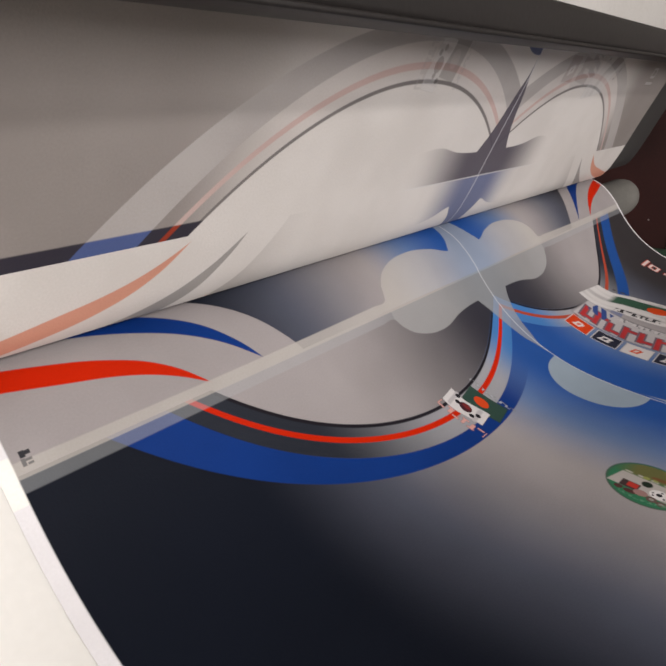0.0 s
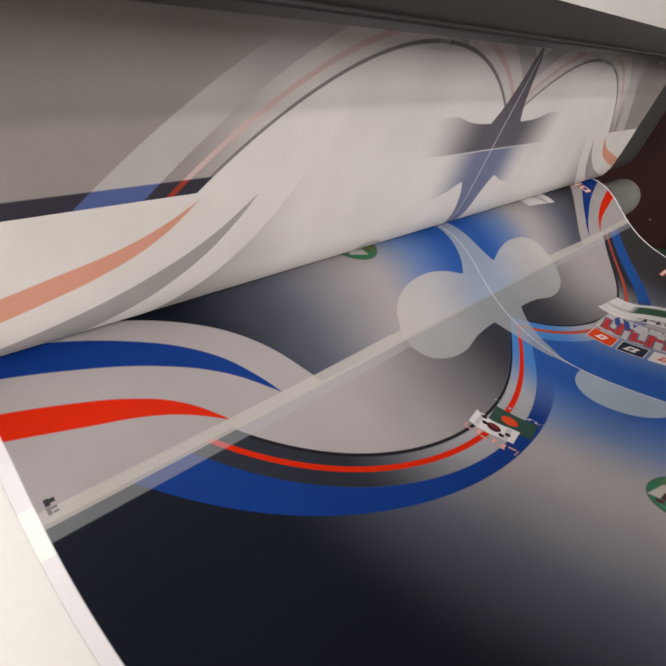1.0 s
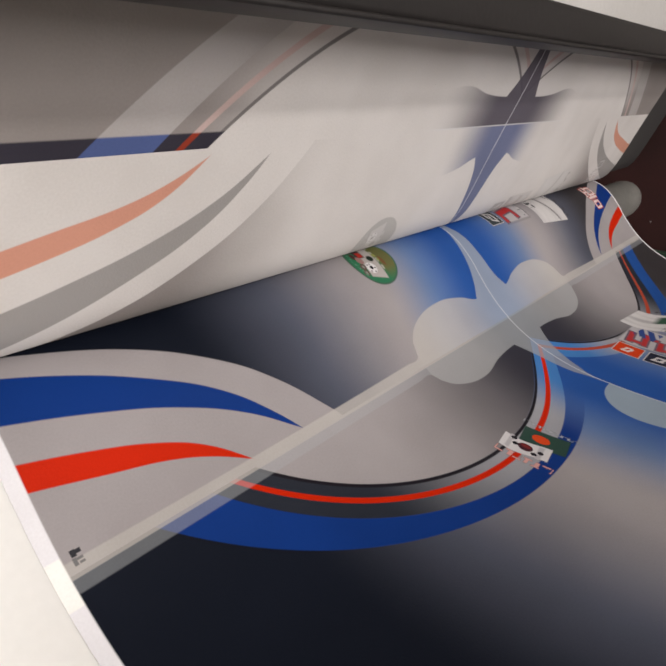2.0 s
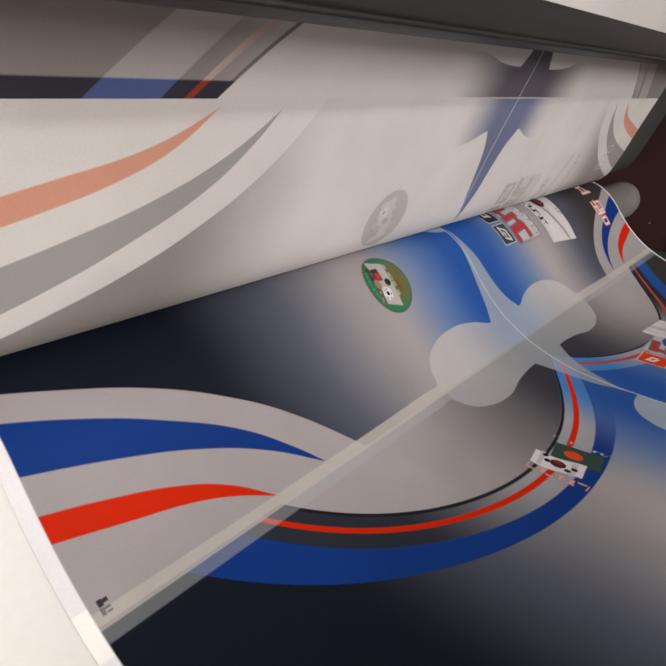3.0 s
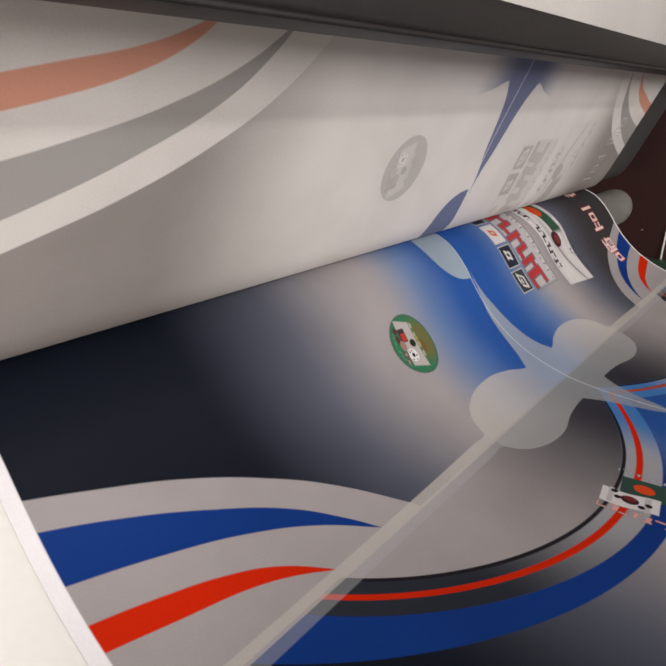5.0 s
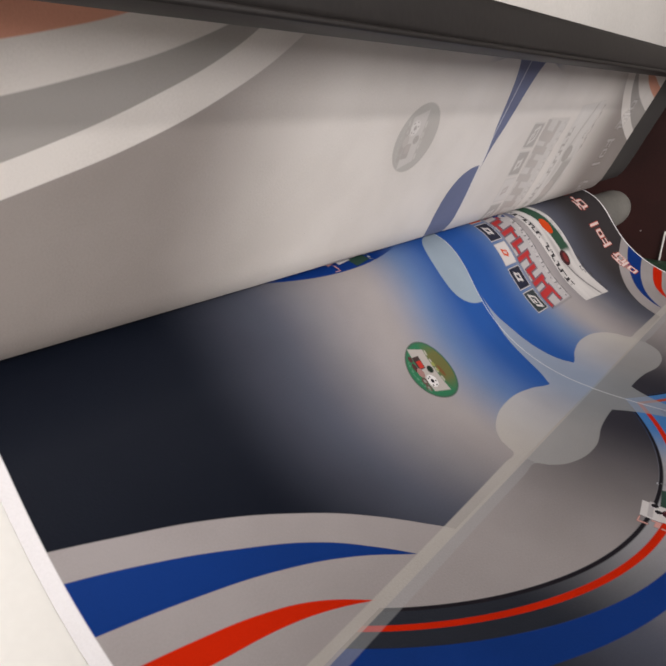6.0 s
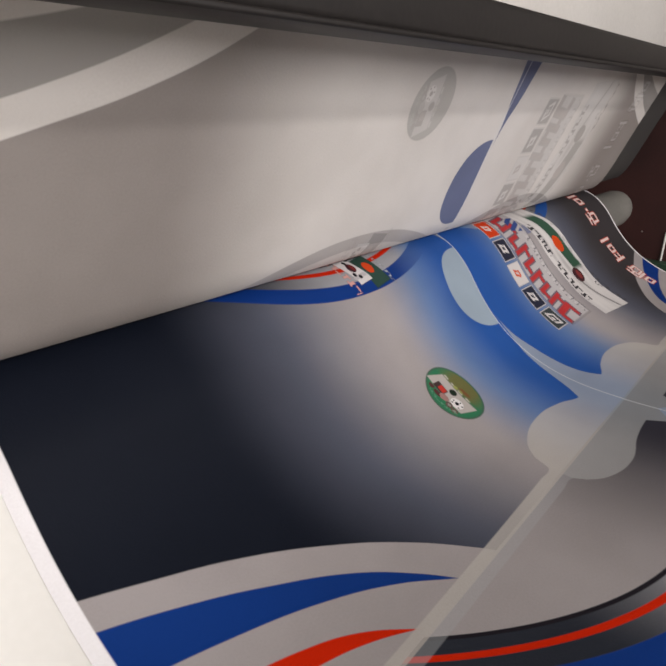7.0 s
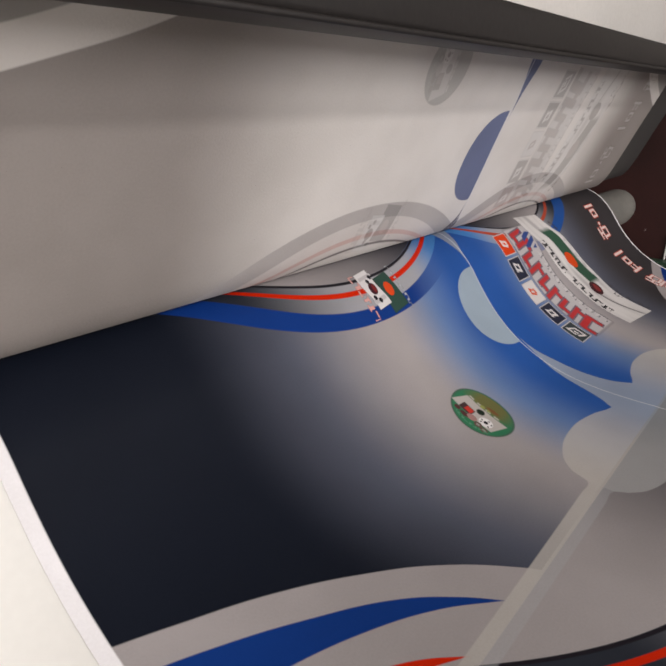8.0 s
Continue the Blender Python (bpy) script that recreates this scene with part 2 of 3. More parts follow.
def red_name(u, p, w, ink):
    # large red name and a grey line under it, as slanting bars
    ink((0.40, 0.38, 0.385), (u - p * 0.03).near(1.168, 0.050, 0.004) * p.between(0.135, 0.412, 0.004))
    lean = p + (u - 1.160) * 0.12
    bars = []
    for i, (cp, tall, drop) in enumerate(((0.150, 0.026, 0.0), (0.176, 0.030, 0.004), (0.203, 0.022, -0.006), (0.232, 0.030, 0.0), (0.262, 0.026, 0.003), (0.292, 0.030, -0.002), (0.322, 0.024, 0.0), (0.350, 0.030, 0.002))):
        cu = 1.160 + drop
        bars += [(cu, cp, tall, 0.0055), (cu + (0.5 if i % 2 else -0.6) * tall, cp + 0.010, 0.0060, 0.012)]
    bars += [(1.160, 0.378, 0.030, 0.008), (1.186, 0.392, 0.0060, 0.016), (1.134, 0.390, 0.0060, 0.016)]
    d = far_from(u, lean, bars)
    ink((0.13, 0.10, 0.13), d.over(0.0028, 0.001).inv())
    ink((0.40, 0.032, 0.034), d.over(-0.0008, 0.0016).inv())
    ink((0.03, 0.06, 0.20), box(u, p, 1.196, 0.172, 0.022, 0.020, 0.2) * (p * 330.0 + u * 120.0).op("SINE").over(-0.4, 0.4))
    line = u - 1.219 - (p - 0.3) * 0.05
    ink((0.17, 0.165, 0.175), writing(line, p, 0.0095, 0.205, 0.405, 480.0))
    ink((0.46, 0.44, 0.44), writing(line + 0.002, p + 0.003, 0.0070, 0.205, 0.405, 480.0))


def banner(u, p, w, ink):
    # creased white banner with black lettering, a green flag with a red disc and a dark disc
    middle = p.curve([(0, 1.255), (0.13, 1.262), (0.2, 1.303), (0.26, 1.325), (0.35, 1.330), (0.44, 1.325), (1, 1.31)], 1.2, 1.5)
    half = p.curve([(0, 0.045), (0.13, 0.050), (0.2, 0.062), (0.27, 0.068), (0.37, 0.062), (0.44, 0.062), (1, 0.06)], 0.0, 0.1)
    v = u - middle + (p * 55.0).op("SINE") * 0.0025
    end = p - v * 0.10
    on = (v.absolute() - half).over(0.0, 0.0015).inv() * end.between(0.118, 0.443)
    ink((0.55, 0.53, 0.52), on)
    crease = ((v * 210.0 + p * 16.0).op("SINE") + (v * 95.0 - p * 30.0).op("SINE")).over(0.5, 0.9)
    ink((0.36, 0.345, 0.345), on * crease * p.ramp(0.40, 0.30, 0.25, 0.8))
    ink((0.15, 0.14, 0.145), (v - (p - 0.40) * 0.35).near(0.012, 0.0035, 0.003) * p.between(0.335, 0.443, 0.006))
    ink((0.030, 0.075, 0.048), (v - (p - 0.24) * 0.10).near(0.022, 0.024, 0.002) * p.between(0.165, 0.318, 0.006))
    ink((0.52, 0.055, 0.010), oval(v, p, 0.014, 0.250, 0.020, 0.021))
    ink((0.050, 0.016, 0.020), oval(v, p, 0.004, 0.333, 0.021, 0.019))
    ink((0.18, 0.03, 0.03), oval(v, p, 0.009, 0.333, 0.010, 0.012))
    ink((0.40, 0.39, 0.38), writing(v - 0.055, p, 0.006, 0.20, 0.31, 260.0) * on)
    ink((0.030, 0.028, 0.032), writing(v + 0.047, p, 0.0095, 0.185, 0.270, 520.0).most(writing(v + 0.047, p, 0.0095, 0.285, 0.395, 520.0)))
    ink((0.06, 0.055, 0.06), writing(v - 0.073, p, 0.0050, 0.335, 0.440, 420.0).most(writing(v - 0.070, p, 0.0040, 0.150, 0.185, 420.0)).most(writing(v - 0.052, p, 0.0050, 0.365, 0.385, 420.0)))


def border_letters(u, p, w, ink):
    # pale lettering along the border: short bars with a red rim
    bars = []
    for cp in (0.226, 0.398):                            # dense signs
        bars += [(1.585, cp, 0.0035, 0.016), (1.604, cp, 0.0035, 0.019), (1.636, cp, 0.0035, 0.014), (1.620, cp - 0.012, 0.0130, 0.0030), (1.620, cp + 0.012, 0.0130, 0.0030), (1.594, cp, 0.008, 0.0030)]
    for cp in (0.170, 0.318, 0.440):                     # open signs
        bars += [(1.597, cp, 0.0032, 0.011), (1.625, cp, 0.0032, 0.011), (1.611, cp - 0.009, 0.0150, 0.0030), (1.611, cp + 0.009, 0.0150, 0.0030)]
    bars += [(1.611, 0.147, 0.0270, 0.0034), (1.608, 0.200, 0.0060, 0.0034), (1.605, 0.290, 0.0300, 0.0034), (1.611, 0.352, 0.0290, 0.0034), (1.600, 0.343, 0.0034, 0.009), (1.622, 0.343, 0.0034, 0.009), (1.611, 0.418, 0.0260, 0.0034)]
    d = far_from(u, p, bars)
    ink((0.40, 0.055, 0.035), d.over(0.0024, 0.001).inv())
    ink((0.66, 0.54, 0.51), d.over(0.0, 0.0008).inv())
    # small register mark at the corner of the panel
    ink((0.03, 0.03, 0.035), far_from(u, w, ((0.158, 0.0955, 0.0022, 0.0030), (0.162, 0.0950, 0.0026, 0.0018))).over(0.0, 0.0004).inv())
    ink((0.16, 0.155, 0.155), far_from(u, w, ((0.157, 0.1025, 0.0016, 0.0032), (0.161, 0.1010, 0.0030, 0.0010), (0.162, 0.1045, 0.0022, 0.0009))).over(0.0, 0.0004).inv())


def badge_group(name, draw):
    tree, (u, p, w), end = group_tree(name, ("u", "p", "w"), ("colour", "mask"))
    inks = Inks(tree)
    draw(u, p, w, inks.lay)
    tree.links.new(inks.colour.s, end.inputs["colour"])
    tree.links.new(inks.mask.s, end.inputs["mask"])
    return tree


PATTERN = pattern_group()
BADGES = [badge_group(n, f) for n, f in (("club_badge", club_badge), ("sponsor_plates", sponsor_plates), ("red_name", red_name), ("banner", banner), ("border_letters", border_letters))]


def badges(tree, k, colour, strong):
    """Badges, small flags and lettering (as plain bars) laid over the colour. strong: how deep their ink shows."""
    for group in BADGES:
        got = use_group(tree, group, u=k["u"], p=k["p"], w=k["w"])
        ink = got["colour"]
        if strong < 1:                                   # on the reverse the ink shows nearly grey
            bw = tree.nodes.new("ShaderNodeRGBToBW")
            tree.links.new(ink.s, bw.inputs[0])
            ink = blend(tree, ink, Sock(tree, bw.outputs[0]), 0.9)
        colour = blend(tree, colour, ink, got["mask"] * strong)
    return colour


def cloth_finish(tree, b, c):
    """Uneven ink, a fine weave and slow waves of the hanging cloth."""
    wide, weave = noise_node(tree, 7.0, 3.0, "UV"), noise_node(tree, 420.0, 2.0, "UV")
    dull = blend(tree, (0.90, 0.895, 0.89), (1.0, 1.0, 1.0), (wide * 0.75 + weave * 0.25).ramp(0.35, 0.65))
    mul = tree.nodes.new("ShaderNodeMix")
    mul.data_type, mul.blend_type = "RGBA", "MULTIPLY"
    mul.inputs[0].default_value = 1.0
    tree.links.new(c.s, mul.inputs[6]), tree.links.new(dull.s, mul.inputs[7])
    tree.links.new(mul.outputs[2], b.inputs["Base Color"])
    add_bump(tree, b, weave * 0.0004 + noise_node(tree, 4.5, 1.0, "UV") * 0.006, 0.55, 1.0)


def printed_face():
    """Full-colour face of the printed cloth."""
    mat, tree, b = blank("printed_face", 0.55, 0.0, 0.07)
    k = design(tree)
    u, p, x = k["u"], k["p"], k["x"]
    dark = blend(tree, NAVY, (0.036, 0.032, 0.034), u.over(AXIS))
    c = blend(tree, LIGHT, (0.088, 0.095, 0.127), k["navy"].ramp(0.27, 0.48))
    c = blend(tree, c, dark, k["navy"].ramp(0.40, 0.61))
    c = blend(tree, c, (0.12, 0.185, 0.33), x.ramp(0.27, 0.14))
    c = blend(tree, c, BLUE, x.ramp(0.195, 0.05))
    hole = blend(tree, LIGHT, (0.02, 0.02, 0.03), x.ramp(0.44, 0.07, 0.0, 0.97))
    c = blend(tree, c, hole, k["armhole"])
    band = blend(tree, (0.30, 0.30, 0.32), (0.02, 0.023, 0.032), x.ramp(0.28, 0.50))
    band = blend(tree, band, (0.05, 0.17, 0.42), x.ramp(0.17, 0.06))
    c = blend(tree, c, band, k["band"])
    c = blend(tree, c, BLACK, k["edge"])
    c = blend(tree, c, blend(tree, RED, (0.36, 0.055, 0.028), u.over(AXIS)), k["cord"])
    c = blend(tree, c, blend(tree, DEEP, (0.014, 0.065, 0.25), u.over(AXIS)), k["rim"] * x.ramp(0.06, 0.20) * (u.over(AXIS) * x.ramp(0.40, 0.20)).inv())
    c = blend(tree, c, LIGHT, k["hem"])
    c = blend(tree, c, DEEP, k["blue_swoosh"])
    c = blend(tree, c, RED, k["red_swoosh"])
    c = blend(tree, c, (0.26, 0.32, 0.38), k["drop"])
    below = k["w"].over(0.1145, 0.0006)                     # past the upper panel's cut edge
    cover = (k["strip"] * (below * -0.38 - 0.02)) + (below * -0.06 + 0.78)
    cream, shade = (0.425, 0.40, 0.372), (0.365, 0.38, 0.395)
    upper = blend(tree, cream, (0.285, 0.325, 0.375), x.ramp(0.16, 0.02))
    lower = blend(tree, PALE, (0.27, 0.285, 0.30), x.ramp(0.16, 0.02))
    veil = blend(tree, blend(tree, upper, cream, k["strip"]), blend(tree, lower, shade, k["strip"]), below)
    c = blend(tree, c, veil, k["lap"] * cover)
    c = badges(tree, k, c, 1.0)
    c = blend(tree, c, (0.62, 0.63, 0.65), k["seam"] * 0.55)
    paper = (0.78, 0.765, 0.785)
    torn = k["w"].between(0.094, 0.135)
    c = blend(tree, c, blend(tree, paper, (0.90, 0.885, 0.84), torn), (u - LEFT).over(0.0).inv())
    c = blend(tree, c, paper, u.over(RIGHT))
    cloth_finish(tree, b, c)
    return mat


def printed_back():
    """Pale reverse of the cloth, with the ink showing through."""
    mat, tree, b = blank("printed_back", 0.6, 0.0, 0.2)
    k = design(tree)
    u, x = k["u"], k["x"]
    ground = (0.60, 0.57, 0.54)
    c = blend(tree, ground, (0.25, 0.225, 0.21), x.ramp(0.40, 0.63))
    c = blend(tree, c, ground, k["armhole"])
    c = blend(tree, c, (0.54, 0.505, 0.48), k["band"] * x.ramp(0.62, 0.45))
    c = blend(tree, c, (0.17, 0.155, 0.15), k["edge"])
    c = blend(tree, c, (0.50, 0.37, 0.34), k["cord"])
    c = blend(tree, c, (0.39, 0.365, 0.35), k["rim"])
    c = blend(tree, c, ground, k["hem"])
    c = blend(tree, c, (0.30, 0.285, 0.27), k["blue_swoosh"])
    c = blend(tree, c, (0.56, 0.27, 0.19), k["red_swoosh"])
    c = blend(tree, c, (0.125, 0.145, 0.24), k["drop"])
    c = badges(tree, k, c, 0.36)
    inner = k["lap"] * k["strip"].inv() * blend(tree, x.ramp(0.155, 0.035), x.ramp(0.235, 0.06), k["lap_near"])
    ink = blend(tree, (0.115, 0.135, 0.235), (0.075, 0.065, 0.085), k["lap_near"])
    c = blend(tree, c, ink, inner * 0.95)
    edge = blend(tree, (0.030, 0.027, 0.038), (0.07, 0.10, 0.24), k["rim"])
    edge = blend(tree, edge, (0.26, 0.035, 0.015), k["cord"])
    c = blend(tree, c, edge, k["lap"] * k["lap_near"] * x.over(0.5) * k["armhole"].inv() * u.over(AXIS).inv())
    c = blend(tree, c, (0.6, 0.6, 0.62), k["seam"] * 0.7)
    c = blend(tree, c, (0.62, 0.61, 0.60), k["w"].between(0.111, 0.1128, 0.0005) * x.ramp(0.26, 0.18) * 0.8)
    cloth_finish(tree, b, c)
    return mat


FACE, BACK = printed_face(), printed_back()
DARK_METAL = surface("dark_metal", (0.014, 0.0122, 0.0118), (0.023, 0.0202, 0.0192), 0.46, 0.0, 3.0, gloss=0.16)
FELT = surface("dark_felt", (0.040, 0.036, 0.034), (0.062, 0.057, 0.054), 0.8, 0.0, 5.0, 400.0, 0.4)
RUBBER = surface("grey_rubber", (0.115, 0.110, 0.100), (0.185, 0.178, 0.160), 0.6, 0.0, 9.0)
MAROON = surface("maroon_paint", (0.030, 0.011, 0.011), (0.055, 0.016, 0.015), 0.45, 0.0, 4.0)
PAPER = surface("white_paper", (0.88, 0.865, 0.82), (0.93, 0.915, 0.87), 0.7, 0.0, 2.0)
HOOD = surface("white_hood_paint", (0.60, 0.58, 0.55), (0.70, 0.68, 0.65), 0.4, 0.0, 2.0)
WALL = surface("wall_paint", (0.50, 0.47, 0.43), (0.58, 0.55, 0.51), 0.8, 0.0, 1.5)
CONCRETE = surface("floor_concrete", (0.16, 0.15, 0.14), (0.26, 0.25, 0.23), 0.7, 0.0, 2.0)
GREEN = surface("green_plastic", (0.02, 0.05, 0.03), (0.03, 0.07, 0.04), 0.5)
STEEL = surface("steel", (0.5, 0.49, 0.47), (0.62, 0.6, 0.58), 0.35, 1.0)


# ---- mesh helpers ----
def part(name, bm, material, parent=None, label="", smooth=True):
    me = bpy.data.meshes.new(name)
    bm.to_mesh(me)
    bm.free()
    me.materials.append(material)
    if smooth:
        for f in me.polygons:
            f.use_smooth = True
    ob = new(name, me)
    if parent is not None:
        ob.parent = parent
    if label:
        tagged(ob, label)
    return ob


def block(x0, x1, y0, y1, z0, z1, bevel=0.0):
    bm = bmesh.new()
    bmesh.ops.create_cube(bm, size=1)
    bmesh.ops.transform(bm, verts=bm.verts, matrix=Matrix.Translation(((x0 + x1) / 2, (y0 + y1) / 2, (z0 + z1) / 2)) @ Matrix.Diagonal((x1 - x0, y1 - y0, z1 - z0, 1)))
    if bevel:
        bmesh.ops.bevel(bm, geom=bm.edges, offset=bevel, segments=3, affect="EDGES", profile=0.5)
    return bm


def turned(profile, y, z, n=64):
    """A body of revolution round an axis along x: profile of (x, radius)."""
    bm = bmesh.new()
    rings = []
    for px, r in profile:
        rings.append([bm.verts.new((px, y + r * math.cos(2 * math.pi * i / n), z + r * math.sin(2 * math.pi * i / n))) for i in range(n)])
    for a, b in zip(rings, rings[1:]):
        for i in range(n):
            bm.faces.new((a[i], a[(i + 1) % n], b[(i + 1) % n], b[i]))
    bm.faces.new(rings[0]), bm.faces.new(rings[-1])
    bmesh.ops.recalc_face_normals(bm, faces=bm.faces)
    return bm


# ---- the way of the two webs, in the plane across the machine ----
NIP = (0.530, TABLE + 0.206)
KNOT = 0.0516
DOWN = [0.29, 0.73, 0.95, 0.84, 0.66, 0.48, 0.32, 0.15, 0.06, 0.01, 0.0]       # fall of the printed face towards the operator
STEP = 0.002


def line(start, angle_at, length, sign=1):
    """Points every STEP metres from start, heading by angle_at(s) in the (y, z) plane."""
    pts, (y, z) = [start], start
    for i in range(int(length / STEP)):
        a = angle_at(sign * (i + 0.5) * STEP)
        y, z = y + sign * STEP * math.cos(a), z + sign * STEP * math.sin(a)
        pts.append((y, z))
    return pts


def face_angle(s):
    return math.pi + float(np.interp(s, [-0.06, -0.03, -0.01] + [i * KNOT for i in range(len(DOWN))], [-0.6, -0.5, 0.05] + DOWN))


RISE_S = [-0.060, -0.020, 0.006, 0.009, 0.020, 0.05, 0.10, 0.16, 0.22, 0.30, 0.315, 0.385]
RISE = [2.90, 3.05, 3.10, 2.52, 2.34, 2.05, 1.97, 1.97, 1.99, 1.97, 1.95, 0.1]      # heading of the reverse as it leaves the rollers


def back_angle(s):
    return float(np.interp(s, RISE_S, RISE))


class Way:
    def __init__(self, angle_at, start, before, after):
        back, ahead = line(start, angle_at, before, -1), line(start, angle_at, after)
        self.pts = np.array(back[:0:-1] + ahead)
        self.s = (np.arange(len(self.pts)) - (len(back) - 1)) * STEP

    def at(self, s):
        return float(np.interp(s, self.s, self.pts[:, 0])), float(np.interp(s, self.s, self.pts[:, 1]))


FACE_WAY = Way(face_angle, NIP, 0.5, 1.15)
BACK_WAY = Way(back_angle, (0.5273, TABLE + 0.2122), 0.5, 1.0)
SPEED, BACK_SPEED = 0.0458, 0.0447


def sheet_strip(name, u0, u1, q0, q1, material, parent):
    half = (q1 - q0) / 2
    bm = bmesh.new()
    uvs = bm.loops.layers.uv.new("print")
    us = [u0 + (u1 - u0) * i / 4 for i in range(5)]
    rows = [[bm.verts.new((a, y, 0)) for a in us] for y in (-half, half)]
    for i in range(4):
        f = bm.faces.new((rows[0][i], rows[0][i + 1], rows[1][i + 1], rows[1][i]))
        for loop, (a, q) in zip(f.loops, ((us[i], q0), (us[i + 1], q0), (us[i + 1], q1), (us[i], q1))):
            loop[uvs].uv = (a, q)
    return part(name, bm, material, parent, smooth=False)


MOVES = []


def web(thing, name, way, speed, u0, u1, first, last, step, material, lead=0.0):
    """A travelling web in narrow straight strips that follow one another along the way."""
    for i in range(int(round((last - first) / step))):
        q0 = first + i * step
        MOVES.append((sheet_strip(name, u0, u1, q0, q0 + step, material, thing), way, speed, q0 + lead, q0 + step + lead))


def strip_rows(way, speed, q0, q1):
    rows = []
    for i in range(81):
        t = i / 10
        (ya, za), (yb, zb) = way.at(q0 + speed * t), way.at(q1 + speed * t)
        rows.append((t, pose(0, (ya + yb) / 2, (za + zb) / 2, math.degrees(math.atan2(zb - za, yb - ya)) % 360)))
    return rows


# ---- the place ----
def structure(name, bm, material, label, category):
    return tagged(part(name, bm, material, smooth=False), label, category, kind="structure")


structure("floor", block(-2.5, 4.5, -3.2, 3.0, -0.1, 0.0), CONCRETE, "bare grey concrete workshop floor", "floor")
structure("wall_north", block(-2.5, 4.5, 3.0, 3.1, 0.0, 2.9), WALL, "plain painted workshop wall behind the machine", "wall")
# unseen wall, its wide opening made for the added front lamp
south = block(-2.5, 4.5, -3.3, -3.2, 0.0, 1.4)
for b4 in ((-2.5, 4.5, -3.3, -3.2, 2.7, 2.9), (-2.5, -1.0, -3.3, -3.2, 1.4, 2.7), (2.8, 4.5, -3.3, -3.2, 1.4, 2.7)):
    extra = bpy.data.meshes.new("wall_piece")
    piece = block(*b4)
    piece.to_mesh(extra), piece.free()
    south.from_mesh(extra)
structure("wall_south", south, WALL, "plain painted workshop wall with an added wide opening", "wall")
structure("wall_west", block(-2.6, -2.5, -3.2, 3.0, 0.0, 2.9), WALL, "plain painted workshop wall", "wall")
structure("wall_east", block(4.5, 4.6, -3.2, 3.0, 0.0, 2.9), WALL, "plain painted workshop wall", "wall")
structure("ceiling", block(-2.5, 4.5, -3.2, 3.0, 2.9, 3.0), WALL, "plain pale workshop ceiling", "ceiling")


def draped(way, s0, s1, u0, u1, drop, thick, n=90):
    """A sheet of some thickness that lies along a way, drop metres under it."""
    bm = bmesh.new()
    rows = []
    for i in range(n + 1):
        s = s0 + (s1 - s0) * i / n
        y, z = way.at(s)
        (ya, za), (yb, zb) = way.at(s - 0.004), way.at(s + 0.004)
        d = math.hypot(yb - ya, zb - za)
        ny, nz = -(zb - za) / d, (yb - ya) / d          # turned towards the hidden side
        rows.append([bm.verts.new((u, y + ny * h, z + nz * h)) for u in (u0, u1) for h in (drop, drop + thick)])
    for a, b in zip(rows, rows[1:]):
        for i, j in ((0, 2), (2, 3), (3, 1), (1, 0)):
            bm.faces.new((a[i], a[j], b[j], b[i]))
    bm.faces.new((rows[0][0], rows[0][1], rows[0][3], rows[0][2])), bm.faces.new((rows[-1][0], rows[-1][1], rows[-1][3], rows[-1][2]))
    bmesh.ops.recalc_face_normals(bm, faces=bm.faces)
    return bm


# machine: table, rollers, beam, side cabinet
table = tagged(new("delivery_table"), "dark metal delivery table under the cloth", "table")
part("tabletop", block(-0.9, 1.95, -0.75, 0.30, TABLE - 0.06, TABLE - 0.012, 0.004), DARK_METAL, table)
for tx in (-0.8, 1.85):
    for ty in (-0.7, 0.2):
        part("leg", block(tx - 0.03, tx + 0.03, ty - 0.03, ty + 0.03, 0.0, TABLE - 0.061, 0.003), DARK_METAL, table)

paper = part("protection_paper", draped(FACE_WAY, -0.02, 0.95, -0.85, 0.30, 0.0005, 0.001), PAPER)
tagged(paper, "bright white protection paper running out under the cloth", "paper")

roller = tagged(new("guide_roller"), "pale grey rubber guide roller under the cloth", "roller")
RY, RZ = 0.520, TABLE + 0.127
part("sleeve", turned([(-0.2, 0.02), (-0.2, 0.05), (-0.19, 0.056), (1.99, 0.056), (2.015, 0.053), (2.03, 0.045), (2.036, 0.03), (2.037, 0.012)], RY, RZ), RUBBER, roller)
part("axle", turned([(-0.55, 0.012), (2.03, 0.010)], RY, RZ, 24), STEEL, roller, "bright steel axle")

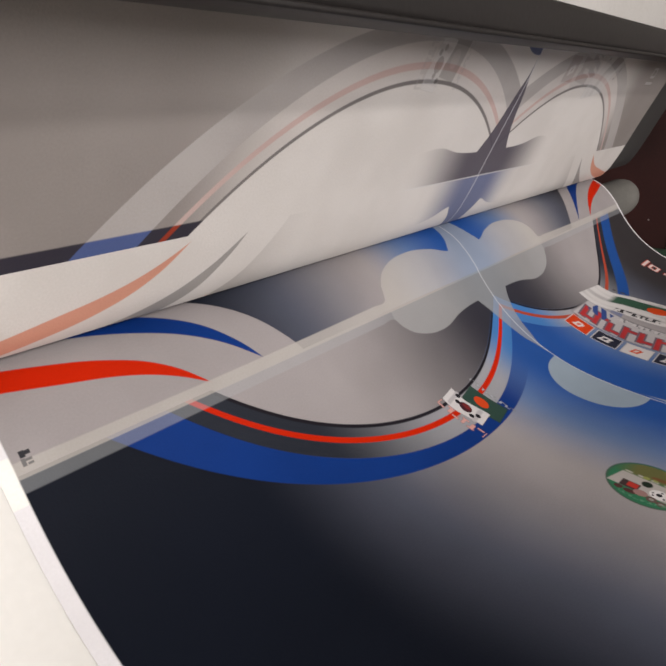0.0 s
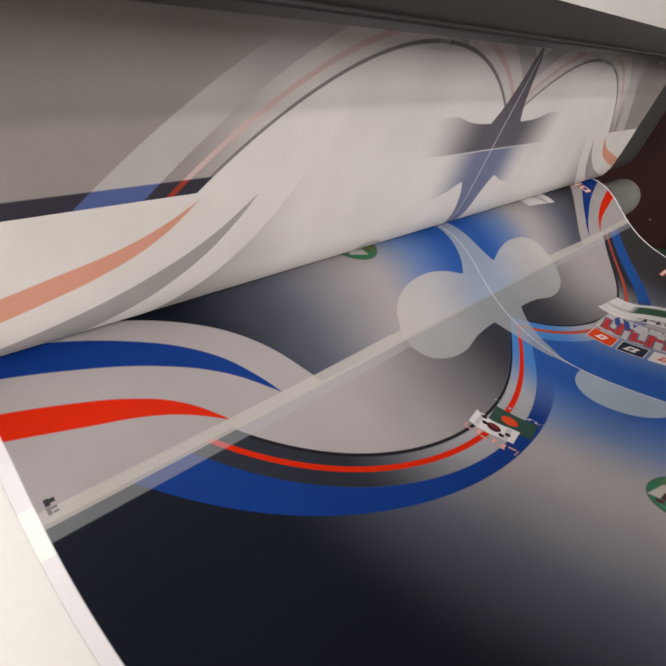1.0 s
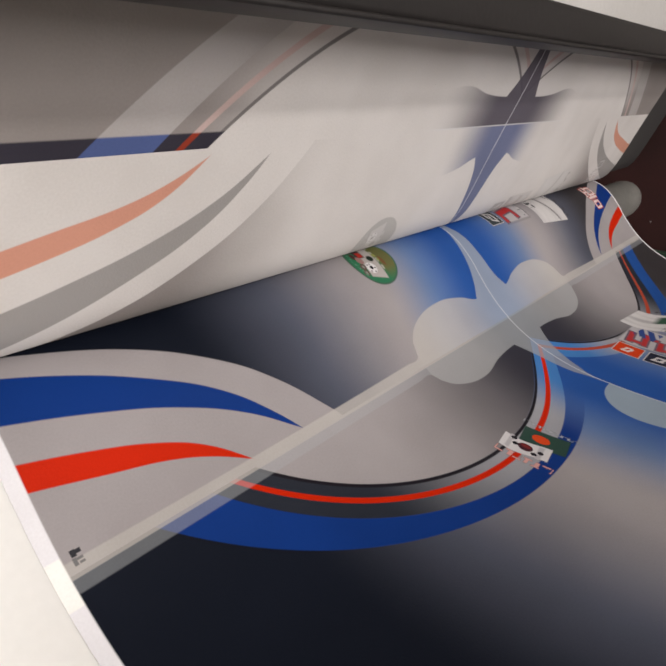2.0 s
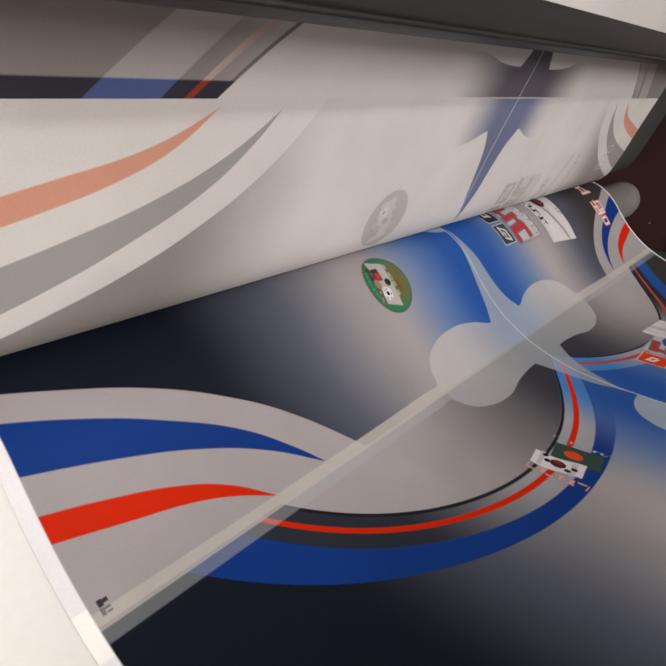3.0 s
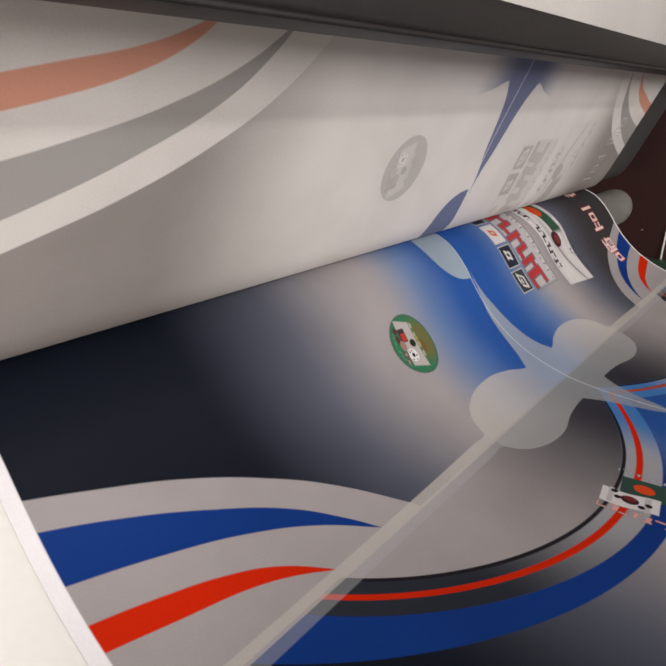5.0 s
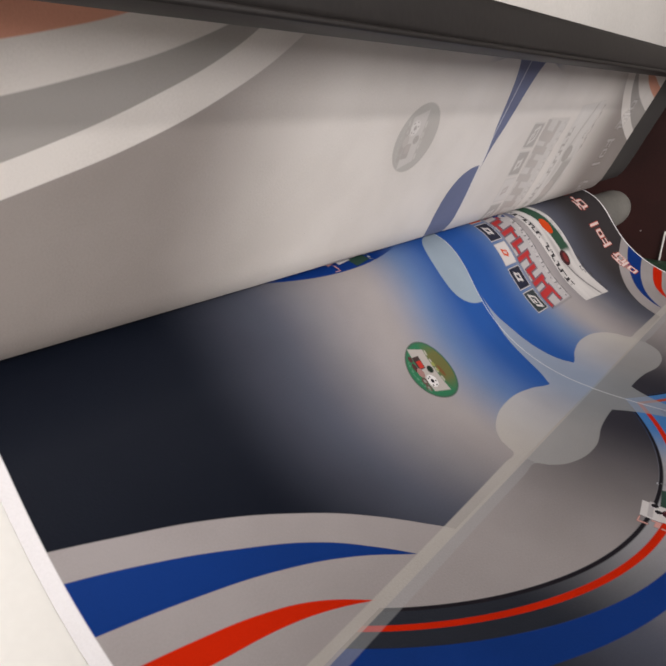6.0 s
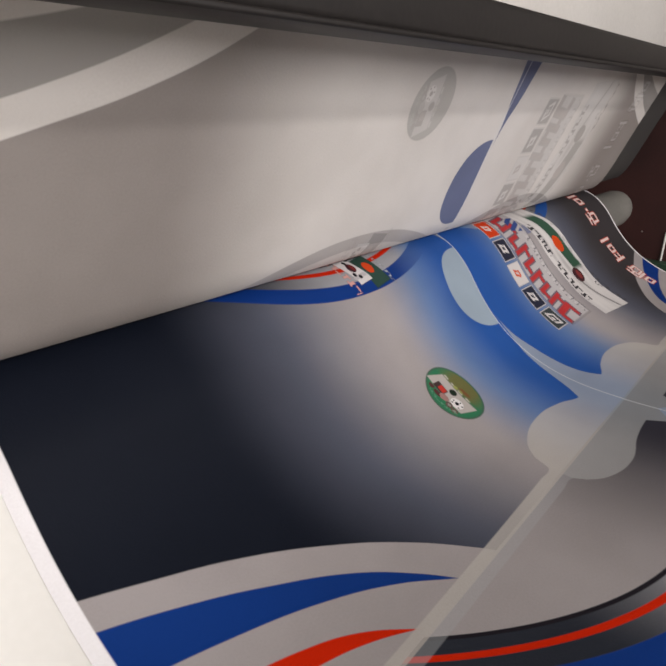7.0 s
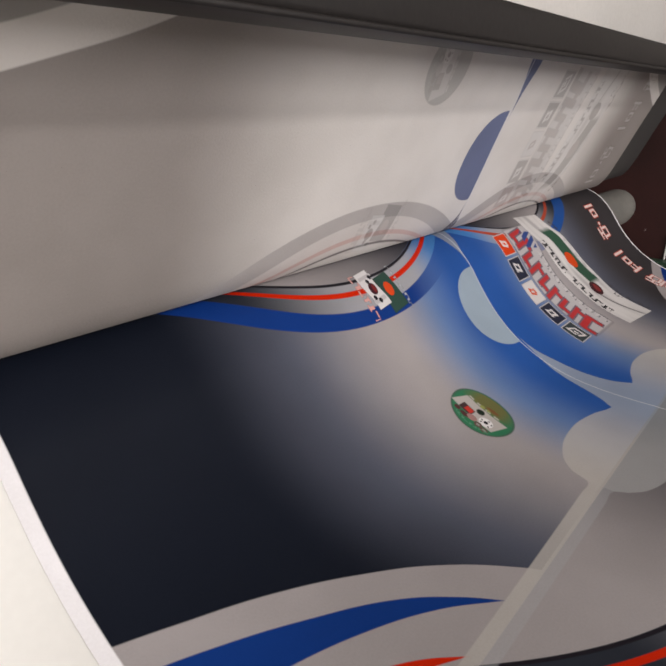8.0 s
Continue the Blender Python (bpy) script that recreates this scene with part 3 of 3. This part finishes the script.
belt = part("felt_belt", draped(BACK_WAY, -0.03, 0.34, 0.05, RIGHT + 0.27, -0.010, -0.010), FELT)
tagged(belt, "dark grey felt belt behind the rising cloth", "belt")

beam = tagged(new("front_beam"), "dark grey painted metal beam across the machine", "beam")
BEAM = Matrix.Translation((0, 0, TABLE + 0.4722)) @ pose(0, 0, 0, 0, -0.51, 0)
for nm, bm, mat in (("beam_body", block(-0.7, 2.6, 0.2915, 0.3366, 0.0025, 0.044, 0.007), DARK_METAL), ("lip", block(-0.7, 2.6, 0.288, 0.340, 0.0, 0.005, 0.0018), DARK_METAL)):
    bmesh.ops.transform(bm, verts=bm.verts, matrix=BEAM)
    part(nm, bm, mat, beam)

cabinet = tagged(new("side_cabinet"), "dark maroon side cabinet of the heat press", "cabinet")
part("body", block(2.45, 3.0, -0.2, 1.3, 0.0, 1.42, 0.02), MAROON, cabinet)
part("terminal_box", block(2.40, 2.452, 0.26, 0.50, TABLE - 0.24, TABLE - 0.108, 0.006), GREEN, cabinet, "dark green plastic terminal box")
part("cable", block(2.442, 2.450, 0.434, 0.440, TABLE - 0.108, TABLE + 0.0, 0.002), PAPER, cabinet, "thin white cable")
part("screw", turned([(2.446, 0.001), (2.447, 0.0025), (2.452, 0.003)], 0.52, TABLE - 0.01, 16), STEEL, cabinet, "bright screw head")

hood = part("top_hood", block(-0.7, 4.2, 0.62, 1.3, TABLE + 0.60, TABLE + 0.9, 0.03), HOOD)
tagged(hood, "white painted hood over the heat press", "hood")

# travelling webs
face = tagged(new("printed_cloth"), "sports cloth printed with blue and red swooshes, face up", "cloth")
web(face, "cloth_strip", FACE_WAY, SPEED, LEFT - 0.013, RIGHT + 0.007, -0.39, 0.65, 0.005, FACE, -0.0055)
back = tagged(new("transfer_cloth"), "pale reverse of printed cloth rising from the rollers", "cloth")
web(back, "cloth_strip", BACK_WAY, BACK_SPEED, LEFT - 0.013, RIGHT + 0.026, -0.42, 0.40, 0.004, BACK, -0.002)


def motions():
    for ob, way, speed, q0, q1 in MOVES:
        walk(ob, strip_rows(way, speed, q0, q1))


motions()
